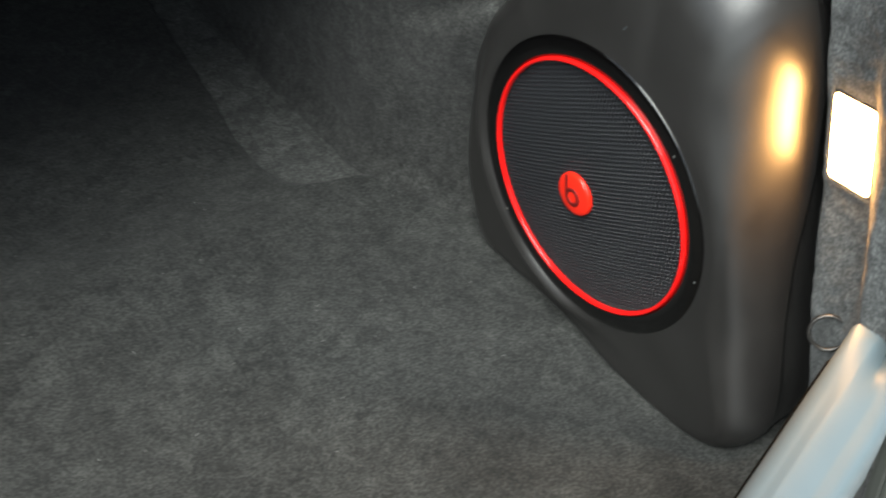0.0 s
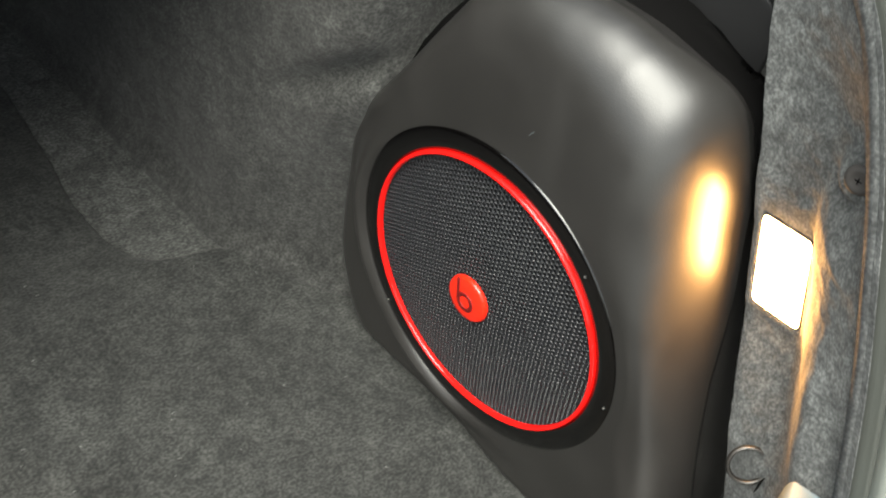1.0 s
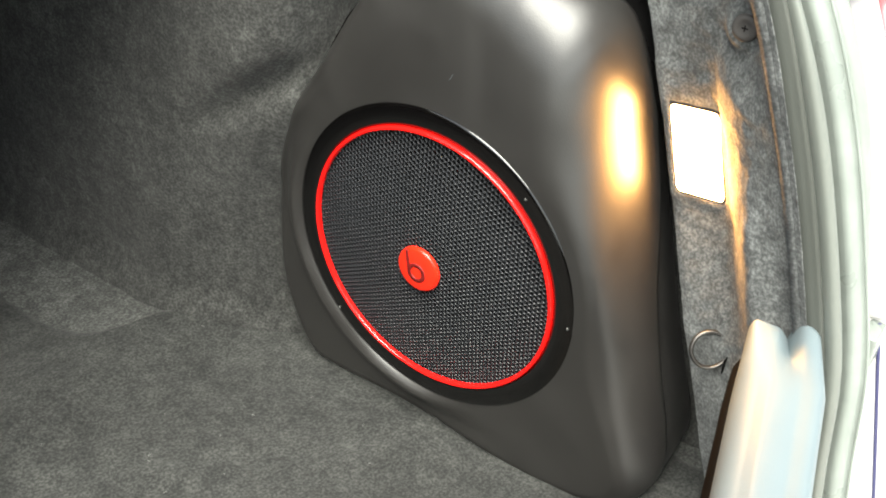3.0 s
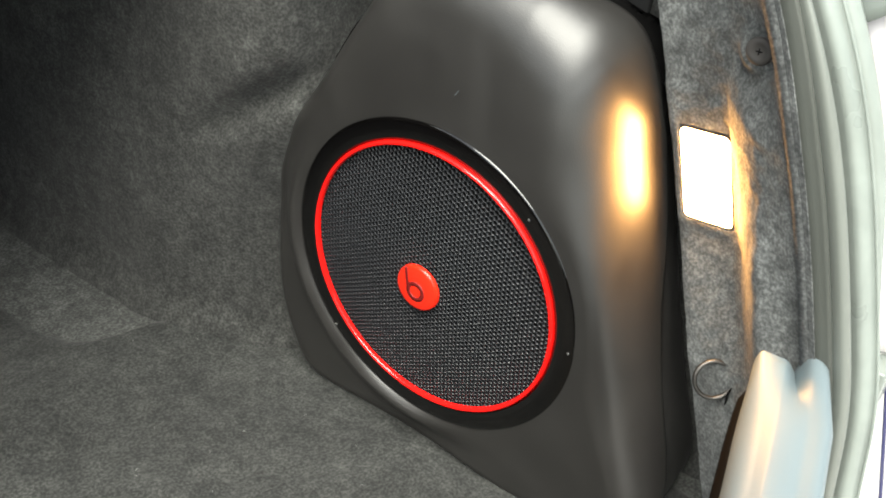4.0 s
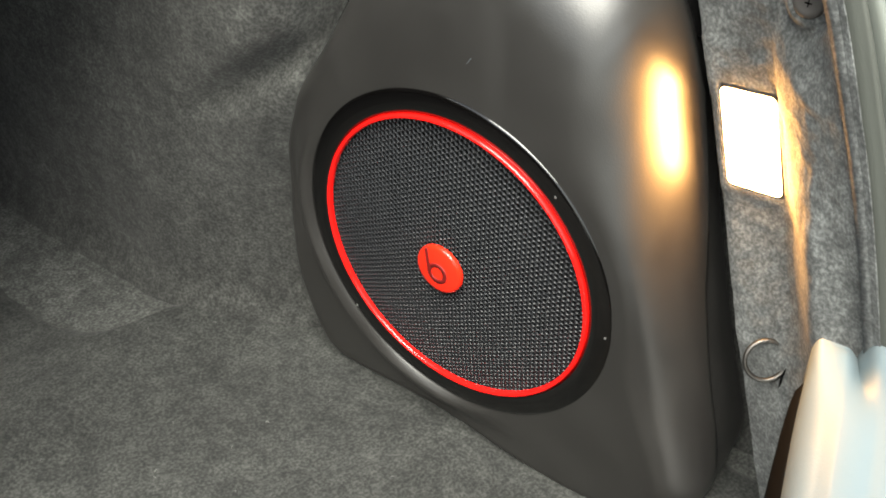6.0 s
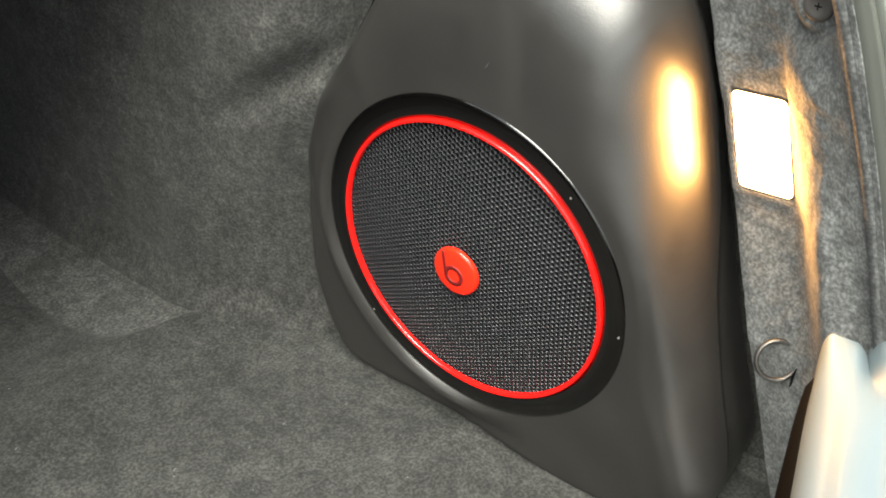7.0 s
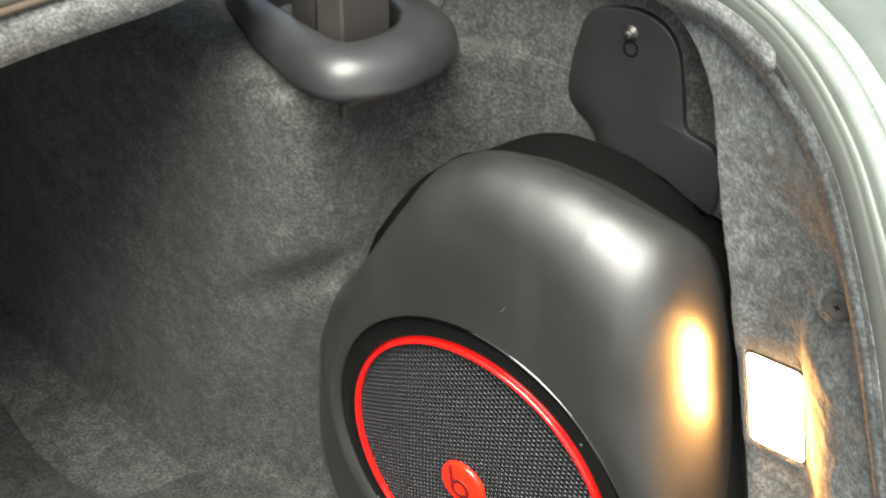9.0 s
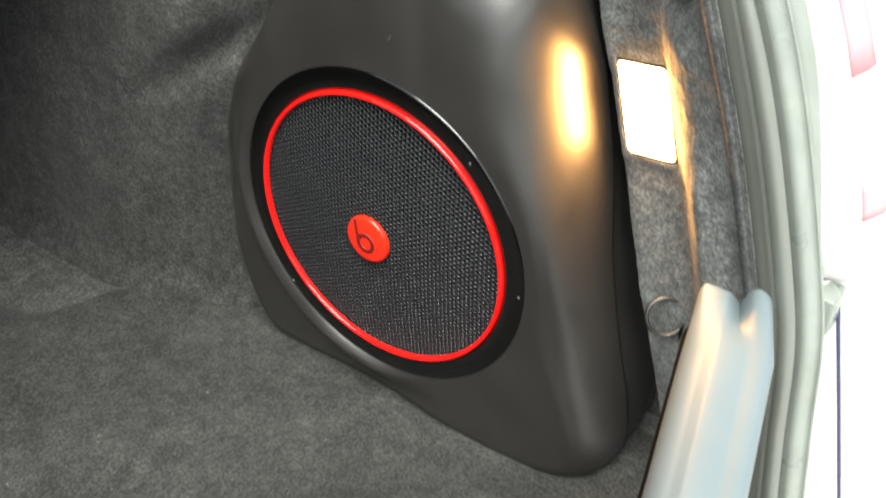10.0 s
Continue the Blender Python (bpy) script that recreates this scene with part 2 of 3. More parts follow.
def wall_point(low, high, k):
    """k runs up the wall: the upright face, the rounded shoulder, the ledge, the upright behind."""
    ledge = max(0.0, 0.133 - high.x)
    r = min(0.03, ledge * 0.5)
    z0 = 0.482 - r
    if k <= 44:
        z = -0.02 + (z0 + 0.02) * k / 44
        p = low.lerp(high, ease(0.06, 0.36, z))
        x = p.x
    elif k <= 54:
        p, a = high, math.pi / 2 * (k - 44) / 10
        x, z = p.x + r * (1 - math.cos(a)), z0 + r * math.sin(a)
    elif k <= 62:
        p, t = high, (k - 54) / 8
        x, z = p.x + r + (ledge - r) * t, z0 + r + 0.03 * t ** 4
    else:
        p, t = high, (k - 62) / 8
        x, z = p.x + ledge, z0 + r + 0.03 + (0.578 - z0 - r - 0.03) * t
    s = 0.006 * noise.noise((p.y * 7, z * 7, 5.0)) + 0.002 * noise.noise((p.y * 30, z * 30, 2.0))
    x += 0.028 * math.exp(-((z - 0.328 - 0.72 * (0.137 - p.y)) / 0.017) ** 2) * ease(0.30, 0.16, p.y) * ease(0.05, 0.09, p.y)
    foot = 0.014 * ease(0.04, -0.005, z) ** 1.5
    return (x + s - foot, p.y, z + 0.3 * s)


bm = bmesh.new()
low_plan = curve_points([(x, y, 0) for x, y in PLAN_LOW], 10)
high_plan = curve_points([(x, y, 0) for x, y in PLAN_HIGH], 10)
sheet(bm, [[wall_point(a, b, k) for k in range(71)] for a, b in zip(low_plan, high_plan)])
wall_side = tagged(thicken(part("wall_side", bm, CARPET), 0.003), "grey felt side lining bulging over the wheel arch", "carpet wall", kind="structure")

bm = bmesh.new()
sheet(bm, [[(-1.16 + 1.16 * i / 12, 1.1, -0.01 + 0.65 * k / 8) for k in range(9)] for i in range(13)])
wall_front = tagged(thicken(part("wall_front", bm, CARPET), 0.02), "dark grey felt back of the rear seat", "seat back", kind="structure")
bm = bmesh.new()
sheet(bm, [[(-1.16, -0.36 + 1.46 * i / 12, -0.01 + 0.65 * k / 8) for k in range(9)] for i in range(13)])
wall_far = tagged(thicken(part("wall_far", bm, CARPET), 0.02), "plain grey felt lining of the opposite side", "carpet wall", kind="structure")


# ---- rear quarter lining with the lamp ----
def edge_y(z):
    return -0.106 - (0.516 - z) * 0.30


def sweep_rim(points, prof, upper=None, span=(0.41, 0.55)):
    """A profile drawn along the rim; it turns into the upper one between the two heights of span."""
    m_face = Vector((-0.45, -0.5, 0.6)).normalized()
    upper = upper or prof
    rows = []
    k = len(points)
    for i, p in enumerate(points):
        t = (points[min(i + 1, k - 1)] - points[max(i - 1, 0)]).normalized()
        o = t.cross(m_face).normalized()
        f = o.cross(t).normalized()
        if f.dot(m_face) < 0:
            f = -f
        w = ease(span[0], span[1], p.z)
        rows.append([p + o * lerp(a, c, w) + f * lerp(b, d, w) for (a, b), (c, d) in zip(prof, upper)])
    return rows


# the boot opening's rim, from the sill upwards and forwards
RIM = [(-0.01, -0.363, 0.08), (0.0, -0.350, 0.16), (0.002, -0.341, 0.235), (0.002, -0.325, 0.3), (0.002, -0.297, 0.39), (0.003, -0.27, 0.455),
       (0.012, -0.232, 0.515), (0.032, -0.196, 0.552), (0.058, -0.15, 0.577), (0.085, -0.1, 0.585), (0.103, -0.045, 0.583), (0.112, 0.02, 0.585), (0.115, 0.12, 0.6), (0.09, 0.2, 0.612)]
FRONT_EDGE = [(0.055, edge_y(0.0) - 0.012, 0.0), (0.058, edge_y(0.1) - 0.011, 0.1), (0.066, edge_y(0.2) - 0.007, 0.2), (0.083, edge_y(0.3), 0.3), (0.084, edge_y(0.38), 0.38), (0.083, edge_y(0.45), 0.45),
              (0.085, edge_y(0.5), 0.5), (0.09, -0.1, 0.525), (0.105, -0.078, 0.545), (0.12, -0.05, 0.556), (0.128, -0.02, 0.562), (0.13, 0.02, 0.57), (0.128, 0.1, 0.585), (0.105, 0.19, 0.6)]
rim = curve_points(RIM, 40)
seam = sweep_rim(rim, [(-0.0084, -0.0088), (-0.006, -0.02)], [(-0.0014, -0.0042), (0.001, -0.018)])      # where the felt meets the rubber, and its tuck
fedge = curve_points(FRONT_EDGE, 40)
LAMP_C = Vector((0.0765, -0.1935, 0.3288))
lamp_m = Matrix(((-0.10, 0.03, -0.992, LAMP_C.x), (-0.985, 0.258, 0.10, LAMP_C.y), (0.139, 0.966, 0.0, LAMP_C.z), (0, 0, 0, 1)))   # a slightly skewed lens
to_lamp = lamp_m.inverted()
pin_m = look((0.0483, -0.2195, 0.4448), (1.0483, -0.1895, 0.3448))
to_pin = pin_m.inverted()
bm = bmesh.new()
rows = []
for a, (b, tuck) in zip(fedge, seam):
    row = [a + Vector((0.03, 0.012, 0)), a + Vector((0.006, 0.003, 0))]
    for i in range(81):
        s = i / 80
        p = a.lerp(b, s)
        # nearly flat to the fold, then turned inwards to the rim
        bow = table([(0, 0), (0.05, 0.001), (0.2, 0.0115), (0.31, 0.0172), (0.37, 0.0155), (0.42, 0.0095), (0.47, 0.0045), (0.52, 0.001), (0.57, -0.002), (0.62, -0.003), (0.75, -0.002), (1, 0)], s + 0.014 * noise.noise((p.z * 22, 4.0, 0)) + 0.012 * noise.noise((p.z * 70, 1.0, 0)))
        even = table([(0, 0), (0.2, 0.0115), (0.4, 0.02), (0.62, 0.0205), (0.76, 0.0105), (0.88, 0.0015), (0.95, -0.0005), (1, 0)], s)
        bow -= 0.011 * ease(0.36, 0.28, p.z) * math.exp(-((s - 0.6) / 0.13) ** 2)      # the fold stands highest under the lamp
        bow = lerp(bow, even, ease(0.395, 0.432, p.z))
        bow *= ease(0.54, 0.46, p.z) * lerp(0.15, 1.0, ease(0.14, 0.25, p.z))
        q = p + Vector((bow, -0.006 * math.sin(math.pi * s), 0))
        q.x += (0.003 * noise.noise((q.y * 20, q.z * 20, 8.0)) + 0.0012 * noise.noise((q.y * 110, q.z * 110, 2.0))) * ease(1.0, 0.82, s)
        row.append(q)
    row.append(tuck)
    rows.append(row)
sheet(bm, rows)
# the felt is drawn level round the lamp and tucked under its frame
for v in bm.verts:
    c = to_lamp @ v.co
    if abs(c.z) < 0.05:
        near = (ease(0.0229, 0.0212, c.x) if c.x > 0 else ease(0.032, 0.024, -c.x)) * ease(0.052, 0.04, abs(c.y))
        under = lerp(0.0003, -0.006, ease(0.0212, 0.0195, abs(c.x)) * ease(0.0362, 0.0345, abs(c.y)))
        c.z = lerp(c.z, under, near)
        v.co = lamp_m @ c
    c = to_pin @ v.co
    if abs(c.z) < 0.03:
        c.z = lerp(c.z, -0.0012, ease(0.021, 0.0115, math.hypot(c.x, c.y)))      # held down by the push-pin
        v.co = pin_m @ c
lining = part("rear_corner_lining", bm, CARPET_REAR_LIT)
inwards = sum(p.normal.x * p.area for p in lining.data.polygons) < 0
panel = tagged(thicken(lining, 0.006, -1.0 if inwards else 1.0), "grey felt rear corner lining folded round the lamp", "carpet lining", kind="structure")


# ---- loudspeaker enclosure ----
OUTLINE = [(0.188, 0.18), (0.183, 0.225), (0.161, 0.275), (0.128, 0.33), (0.100, 0.382), (0.071, 0.427), (0.026, 0.451), (-0.025, 0.4535), (-0.06, 0.4480), (-0.087, 0.4405), (-0.108, 0.4315), (-0.123, 0.417), (-0.133, 0.396), (-0.141, 0.370),
           (-0.150, 0.333), (-0.161, 0.285), (-0.174, 0.235), (-0.200, 0.13), (-0.219, 0.065), (-0.225, 0.03), (-0.213, 0.004), (-0.18, -0.010), (-0.13, -0.015), (-0.03, -0.015), (0.06, -0.015), (0.125, -0.016), (0.158, -0.008), (0.177, 0.025), (0.190, 0.075), (0.192, 0.125)]
outline = curve_points([(0, y, z) for y, z in OUTLINE], 8, closed=True)
MID = Vector((0, -0.005, 0.2))


# the edge's rounding, by degrees from the lamp's side over the top: in the face's plane, and its depth as a share of that
ROUND = [(-60, 0.030), (-30, 0.042), (0, 0.049), (25, 0.07), (45, 0.08), (62, 0.072), (76, 0.05), (90, 0.038), (115, 0.038), (135, 0.024), (155, 0.012)]
DEPTH = [(0, 1.4), (30, 1.25), (45, 1.15), (62, 0.95), (76, 0.8), (115, 0.75), (150, 1.0)]


def round_radius(d):
    low = ease(-0.5, -0.9, d.z)
    a = math.degrees(math.atan2(d.z, -d.y))
    if a < -90:
        a += 360
    return lerp(table(ROUND, a), 0.02, low), table(DEPTH, a)


def recess(y, z):
    r = math.hypot(y, z - ZC)
    a = math.atan2(z - ZC, y)                      # 0 forwards, -90 degrees down
    w = ease(radians(40), radians(0), a) * ease(radians(-115), radians(-80), a)
    lip = -0.007 * ease(0.1465, 0.1515, r) + 0.016 * ease(0.1535, 0.176, r)
    return lip * w + 0.9 * max(0.0, z - 0.30) ** 2      # the face leans back towards its top


enclosure = thing("subwoofer_enclosure", "black grained plastic subwoofer enclosure with round red-ringed grille standing on carpet", "subwoofer")
rows, shell_rows = [], []
for p in outline:
    d = p - MID
    R = d.length
    u = d / R
    r, deep = round_radius(u)
    rx = r * deep
    # the rounding never reaches into the hole
    c = MID - Vector((0, 0, ZC))
    room = R + c.dot(u) - math.sqrt(c.dot(u) ** 2 - c.dot(c) + 0.156 ** 2)
    r = -math.log(math.exp(-160 * r) + math.exp(-160 * room)) / 160
    row = []
    # the hole for the grille, then the face, then the rounded edge
    for k in range(10):
        t = k / 9
        q0 = Vector((0, 0, ZC)) + 0.146 * Vector((0, u.y, u.z))
        q1 = MID + u * (R - r)
        q = q0.lerp(q1, t)
        row.append(Vector((recess(q.y, q.z), q.y, q.z)))
    sharp = lerp(1.0, 0.92, ease(0.5, 0.95, u.z))
    for k in range(1, 17):
        a = math.pi / 2 * k / 16
        q = MID + u * (R - r + r * math.sin(a) ** sharp)
        row.append(Vector((rx * (1 - max(0.0, math.cos(a)) ** sharp) + recess(q.y, q.z), q.y, q.z)))
    last = row[-1]
    row.append(last + Vector((0.004, 0, 0)))
    row.append(last + Vector((0.0045, 0, 0)) - u * 0.003)
    rows.append(row)
    top = ease(0.5, 0.85, u.z)
    right = ease(0.1, -0.3, u.y)
    start = last + Vector((0.004, 0, 0)) - u * 0.0012
    shell = [start, start + Vector((0.002, 0, 0))]
    for f, side, quick, fall in ((0.2, 0.004, 0.001, 0.0065), (0.42, 0.015, 0.002, 0.0145), (0.65, 0.028, 0.004, 0.023), (0.9, 0.046, 0.006, 0.033), (1.0, 0.052, 0.008, 0.038)):
        side = lerp(side, quick, right)
        shell.append(Vector((lerp(start.x, 0.12, f), start.y - side * u.y * (1 - 0.8 * top), start.z - lerp(side * max(u.z, 0), fall, top))))
    shell_rows.append(shell)
for name, grid in (("front_shell", rows), ("rear_shell", shell_rows)):
    bm = bmesh.new()
    sheet(bm, grid + grid[:1])
    bmesh.ops.remove_doubles(bm, verts=bm.verts, dist=1e-6)
    part(name, bm, BLACK_PLASTIC, enclosure)

# added near-black strip: the shade in the gap between enclosure and felt
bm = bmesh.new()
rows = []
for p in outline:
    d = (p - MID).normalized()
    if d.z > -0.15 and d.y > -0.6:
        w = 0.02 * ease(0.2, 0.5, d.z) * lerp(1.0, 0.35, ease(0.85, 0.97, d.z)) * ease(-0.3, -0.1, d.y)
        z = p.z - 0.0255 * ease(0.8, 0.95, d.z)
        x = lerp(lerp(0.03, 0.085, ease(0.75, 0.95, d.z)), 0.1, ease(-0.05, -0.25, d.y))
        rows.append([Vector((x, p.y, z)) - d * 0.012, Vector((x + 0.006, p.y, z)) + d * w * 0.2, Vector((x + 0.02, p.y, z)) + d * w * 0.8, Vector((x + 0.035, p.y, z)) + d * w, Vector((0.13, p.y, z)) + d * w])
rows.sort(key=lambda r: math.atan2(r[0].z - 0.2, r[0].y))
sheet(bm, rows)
part("gap_shade", bm, DARK, enclosure, "added black strip for the shade in the gap")

C0 = (0, 0, ZC)
bm = bmesh.new()
disc_rings(bm, C0, [(0.02, 0.1475), (0.0004, 0.1468), (-0.0008, 0.1458), (-0.0013, 0.143), (-0.0018, 0.136), (-0.0016, 0.1292), (0.0, 0.1272), (0.006, 0.1266)], 160)
part("bezel", bm, GLOSS, enclosure, "gloss black bezel ring")
bm = bmesh.new()
disc_rings(bm, C0, [(0.006, 0.1272), (-0.0016, 0.1271), (-0.0029, 0.1267), (-0.0037, 0.1260), (-0.004, 0.1252), (-0.0037, 0.1244), (-0.0029, 0.1237), (-0.0016, 0.1233), (0.0006, 0.1232)], 160)
part("accent_ring", bm, RED_RING, enclosure, "bright red accent ring")
bm = bmesh.new()
v = disc_rings(bm, C0, [(0.012, 0.13), (0.03, 0.09), (0.035, 0.02)], 64)
cap(bm, v[-1])
part("cone", bm, CONE, enclosure)

# perforated steel: one hexagonal cell with a round hole after another
bm = bmesh.new()
PITCH = 0.0045


def dome(y, z):
    r2 = (y * y + (z - ZC) ** 2) / 0.1225 ** 2
    return 0.0012 - 0.0068 * (1 - r2)


rowstep = PITCH * math.sqrt(3) / 2
nr = int(0.124 / rowstep) + 1
for j in range(-nr, nr + 1):
    y = j * rowstep
    off = 0.5 * PITCH * (j % 2)
    ni = int(0.122 / PITCH) + 2
    for i in range(-ni, ni + 1):
        z = ZC + i * PITCH + off
        if math.hypot(y, z - ZC) > 0.1255 or math.hypot(y - 0.004, z - 0.178) < 0.0195:
            continue
        outer, inner, deep = [], [], []
        for k in range(12):
            a = k * math.pi / 6
            edge = PITCH / math.sqrt(3) if k % 2 == 0 else PITCH / 2
            for ro, lst, dx in ((edge, outer, 0.0), (0.00194, inner, 0.0005), (0.00184, deep, 0.0015)):
                yy, zz = y + ro * math.cos(a), z + ro * math.sin(a)
                lst.append(bm.verts.new((dome(yy, zz) + dx, yy, zz)))
        for k in range(12):
            m = (k + 1) % 12
            bm.faces.new((outer[k], outer[m], inner[m], inner[k]))
            bm.faces.new((inner[k], inner[m], deep[m], deep[k]))
grille = part("grille", bm, GRILLE, enclosure, "black perforated steel grille", smooth=False)
grille["kind"] = "stuff"

# emblem: a red disc with a sunken ring and stem
emblem_at = (-0.0068, 0.004, 0.178)
bm = bmesh.new()
v = disc_rings(bm, emblem_at, [(0.0012, 0.0217), (-0.001, 0.0215), (-0.0024, 0.0206), (-0.003, 0.019), (-0.0034, 0.01)], 64)
cap(bm, v[-1])
emblem = part("emblem", bm, RED, enclosure, "red enamel disc emblem")
ring_c = Vector((-0.0102, 0.004 + 0.0005, 0.178 - 0.003))
bm = bmesh.new()
disc_rings(bm, ring_c, [(0.004, 0.0098), (-0.0002, 0.0097), (-0.0002, 0.0056), (0.004, 0.0055)], 48)
part("sunken_ring", bm, RED_DARK, emblem, "dark red sunken ring")
bm = bmesh.new()
box(bm, (-0.0007, -0.0015, 0.0), (0.002, 0.0015, 0.0215), 0.0003)
bmesh.ops.transform(bm, matrix=Matrix.Translation(ring_c + Vector((0, 0.0076, -0.001))) @ pose(0, 0, 0, -8), verts=bm.verts)
part("sunken_stem", bm, RED_DARK, emblem, "dark red sunken stem")

# a small pale scuff over the grille
bm = bmesh.new()
sheet(bm, [[(-0.0003, -0.02 + 0.0005 * i + 0.0003 * math.sin(i), 0.367 - 0.0007 * i + w) for w in (0, 0.0004)] for i in range(8)])
thicken(part("scuff", bm, SILL_PLASTIC, enclosure, "pale scratch"), 0.0008)


# pale dust specks by the bezel
for y, z in ((-0.1425, 0.182), (0.102, 0.085), (-0.0935, 0.2855)):
    bm = bmesh.new()
    bmesh.ops.create_icosphere(bm, subdivisions=1, radius=0.0011, matrix=Matrix.Translation((-0.0022, y, z)) @ Matrix.Diagonal((0.5, 1.0, 1.3, 1)))
    part("dust_speck", bm, CARPET_PALE, enclosure, "pale dust speck")


# ---- lamp ----
lamp = thing("boot_lamp", "lit warm white boot lamp with black frame in felt lining", "lamp")

def rounded_rect(w, h, r, n=6):
    pts = []
    for cx, cy, a0 in ((w / 2 - r, h / 2 - r, 0), (-w / 2 + r, h / 2 - r, 90), (-w / 2 + r, -h / 2 + r, 180), (w / 2 - r, -h / 2 + r, 270)):
        for k in range(n + 1):
            a = radians(a0 + 90 * k / n)
            pts.append((cx + r * math.cos(a), cy + r * math.sin(a)))
    return pts


def rect_loft(bm, m, levels, close=True):
    """levels of (width, height, corner radius, z)"""
    rows = [[m @ Vector((x, y, z)) for x, y in rounded_rect(w, h, r)] for w, h, r, z in levels]
    v = sheet(bm, rows, closed=True)
    if close:
        bm.faces.new(v[-1])
    return v


bm = bmesh.new()
rect_loft(bm, lamp_m, [(0.0385, 0.068, 0.003, -0.004), (0.0385, 0.068, 0.003, 0.0013), (0.0402, 0.0698, 0.004, 0.0015), (0.0402, 0.0698, 0.004, 0.0018), (0.0392, 0.0688, 0.004, 0.0021), (0.03, 0.06, 0.004, 0.0023)])
part("lens", bm, LENS, lamp, "glowing frosted lens")
bm = bmesh.new()
rect_loft(bm, lamp_m, [(0.0425, 0.0725, 0.005, -0.0135), (0.0425, 0.0725, 0.005, 0.0), (0.0415, 0.0715, 0.0045, 0.0012), (0.0392, 0.0690, 0.004, 0.0012), (0.0388, 0.0686, 0.004, -0.012), (0.01, 0.03, 0.004, -0.0125)])
part("frame", bm, BLACK_PLASTIC, lamp, "thin black frame")


# ---- fastener, tie-down ring ----
def lathe(bm, m, prof, n=24):
    rows = [[m @ Vector((r * math.cos(2 * math.pi * i / n), r * math.sin(2 * math.pi * i / n), z)) for i in range(n)] for r, z in prof]
    v = sheet(bm, rows, closed=True)
    bm.faces.new(v[-1])


pin = thing("push_pin", "round black plastic push-pin fastener in felt lining", "fastener")
bm = bmesh.new()
lathe(bm, pin_m, [(0.008, -0.009), (0.0092, -0.0025), (0.0096, -0.001), (0.0086, 0.0009), (0.0055, 0.0015), (0.0045, 0.0008), (0.002, 0.0007)])
part("head", bm, PIN_PLASTIC, pin)
bm = bmesh.new()
for a in (0, 90):
    box(bm, (-0.0022, -0.0004, 0.0), (0.0022, 0.0004, 0.00085))
    bmesh.ops.rotate(bm, cent=(0, 0, 0), matrix=Matrix.Rotation(radians(90), 3, "Z"), verts=bm.verts)
bmesh.ops.transform(bm, matrix=pin_m, verts=bm.verts)
part("cross_slot", bm, DARK, pin)

tie = thing("tie_down_ring", "plain steel cargo tie-down ring hanging from felt lining", "tie-down ring")
bm = bmesh.new()
ring_m = Matrix.Translation((0.0485, -0.2435, 0.1803)) @ pose(0, 0, 0, 0, -66, 36)
n1, n2 = 40, 10
rows = []
for i in range(n1):
    a = 2 * math.pi * i / n1
    rows.append([ring_m @ Vector(((0.0148 + 0.0018 * math.cos(2 * math.pi * j / n2)) * math.cos(a), (0.0148 + 0.0018 * math.cos(2 * math.pi * j / n2)) * math.sin(a), 0.0022 * math.sin(2 * math.pi * j / n2))) for j in range(n2)])
sheet(bm, rows + rows[:1], closed=True)
part("ring", bm, GUNMETAL, tie)
# thin dark strip: the shade in the felt's crease beside the ring
bm = bmesh.new()
box(bm, (0.0445, -0.2578, 0.165), (0.06, -0.2572, 0.178), 0.0002)
part("crease_strip", bm, DARK, tie, "thin dark strip for the shade in the felt's crease")


# ---- access flap ----
flap = thing("access_flap", "dark grey plastic access flap with rounded corners, held by one bolt", "access panel")
FLAP = [(0.018, 0.532), (0.027, 0.508), (0.031, 0.475), (0.026, 0.457), (0.004, 0.439), (-0.006, 0.40), (-0.05, 0.385), (-0.09, 0.392), (-0.099, 0.42), (-0.096, 0.45), (-0.088, 0.463), (-0.071, 0.467), (-0.065, 0.474), (-0.0595, 0.498), (-0.052, 0.524), (-0.036, 0.539), (-0.01, 0.542)]
pts = curve_points([(0, y, z) for y, z in FLAP], 5, closed=True)
bm = bmesh.new()
mid = Vector((0, -0.015, 0.47))
rows = [[Vector((x, 0, 0)) + mid + (p - mid) * s for p in pts] for x, s in ((0.145, 1.0), (0.1347, 1.0), (0.1334, 0.99), (0.1330, 0.975), (0.1337, 0.5))]
v = sheet(bm, rows, closed=True)
bm.faces.new(v[-1])
part("plate", bm, FLAP_PLASTIC, flap)
bm = bmesh.new()
bolt_m = look((0.1334, -0.015, 0.525), (0.5, -0.015, 0.525))
lathe(bm, bolt_m, [(0.0062, -0.003), (0.0062, 0.0008), (0.0036, 0.0012), (0.0034, 0.0042), (0.0024, 0.0052), (0.001, 0.0054)])
part("bolt", bm, GUNMETAL, flap, "dull steel bolt")
bm = bmesh.new()
lathe(bm, look((0.1336, -0.0165, 0.514), (0.5, -0.0165, 0.514)), [(0.006, -0.002), (0.006, 0.0004), (0.0052, 0.0009), (0.0046, 0.0004), (0.0044, -0.001)])
part("hole", bm, DARK, flap, "dark empty hole")


# ---- hinge slot trim and hinge arm ----
trim = thing("hinge_slot_trim", "smooth dark grey plastic trim round the lid hinge slot", "trim")
INNER = [(0.095, 0.24), (0.084, 0.164), (0.067, 0.139), (0.044, 0.128), (0.022, 0.128), (0.006, 0.136), (0.008, 0.16), (0.014, 0.19), (0.023, 0.23), (0.05, 0.27)]
OUTER = [(0.15, 0.26), (0.122, 0.16), (0.104, 0.113), (0.06, 0.091), (0.018, 0.09), (-0.018, 0.108), (-0.028, 0.138), (-0.012, 0.192), (0.008, 0.24), (0.07, 0.33)]
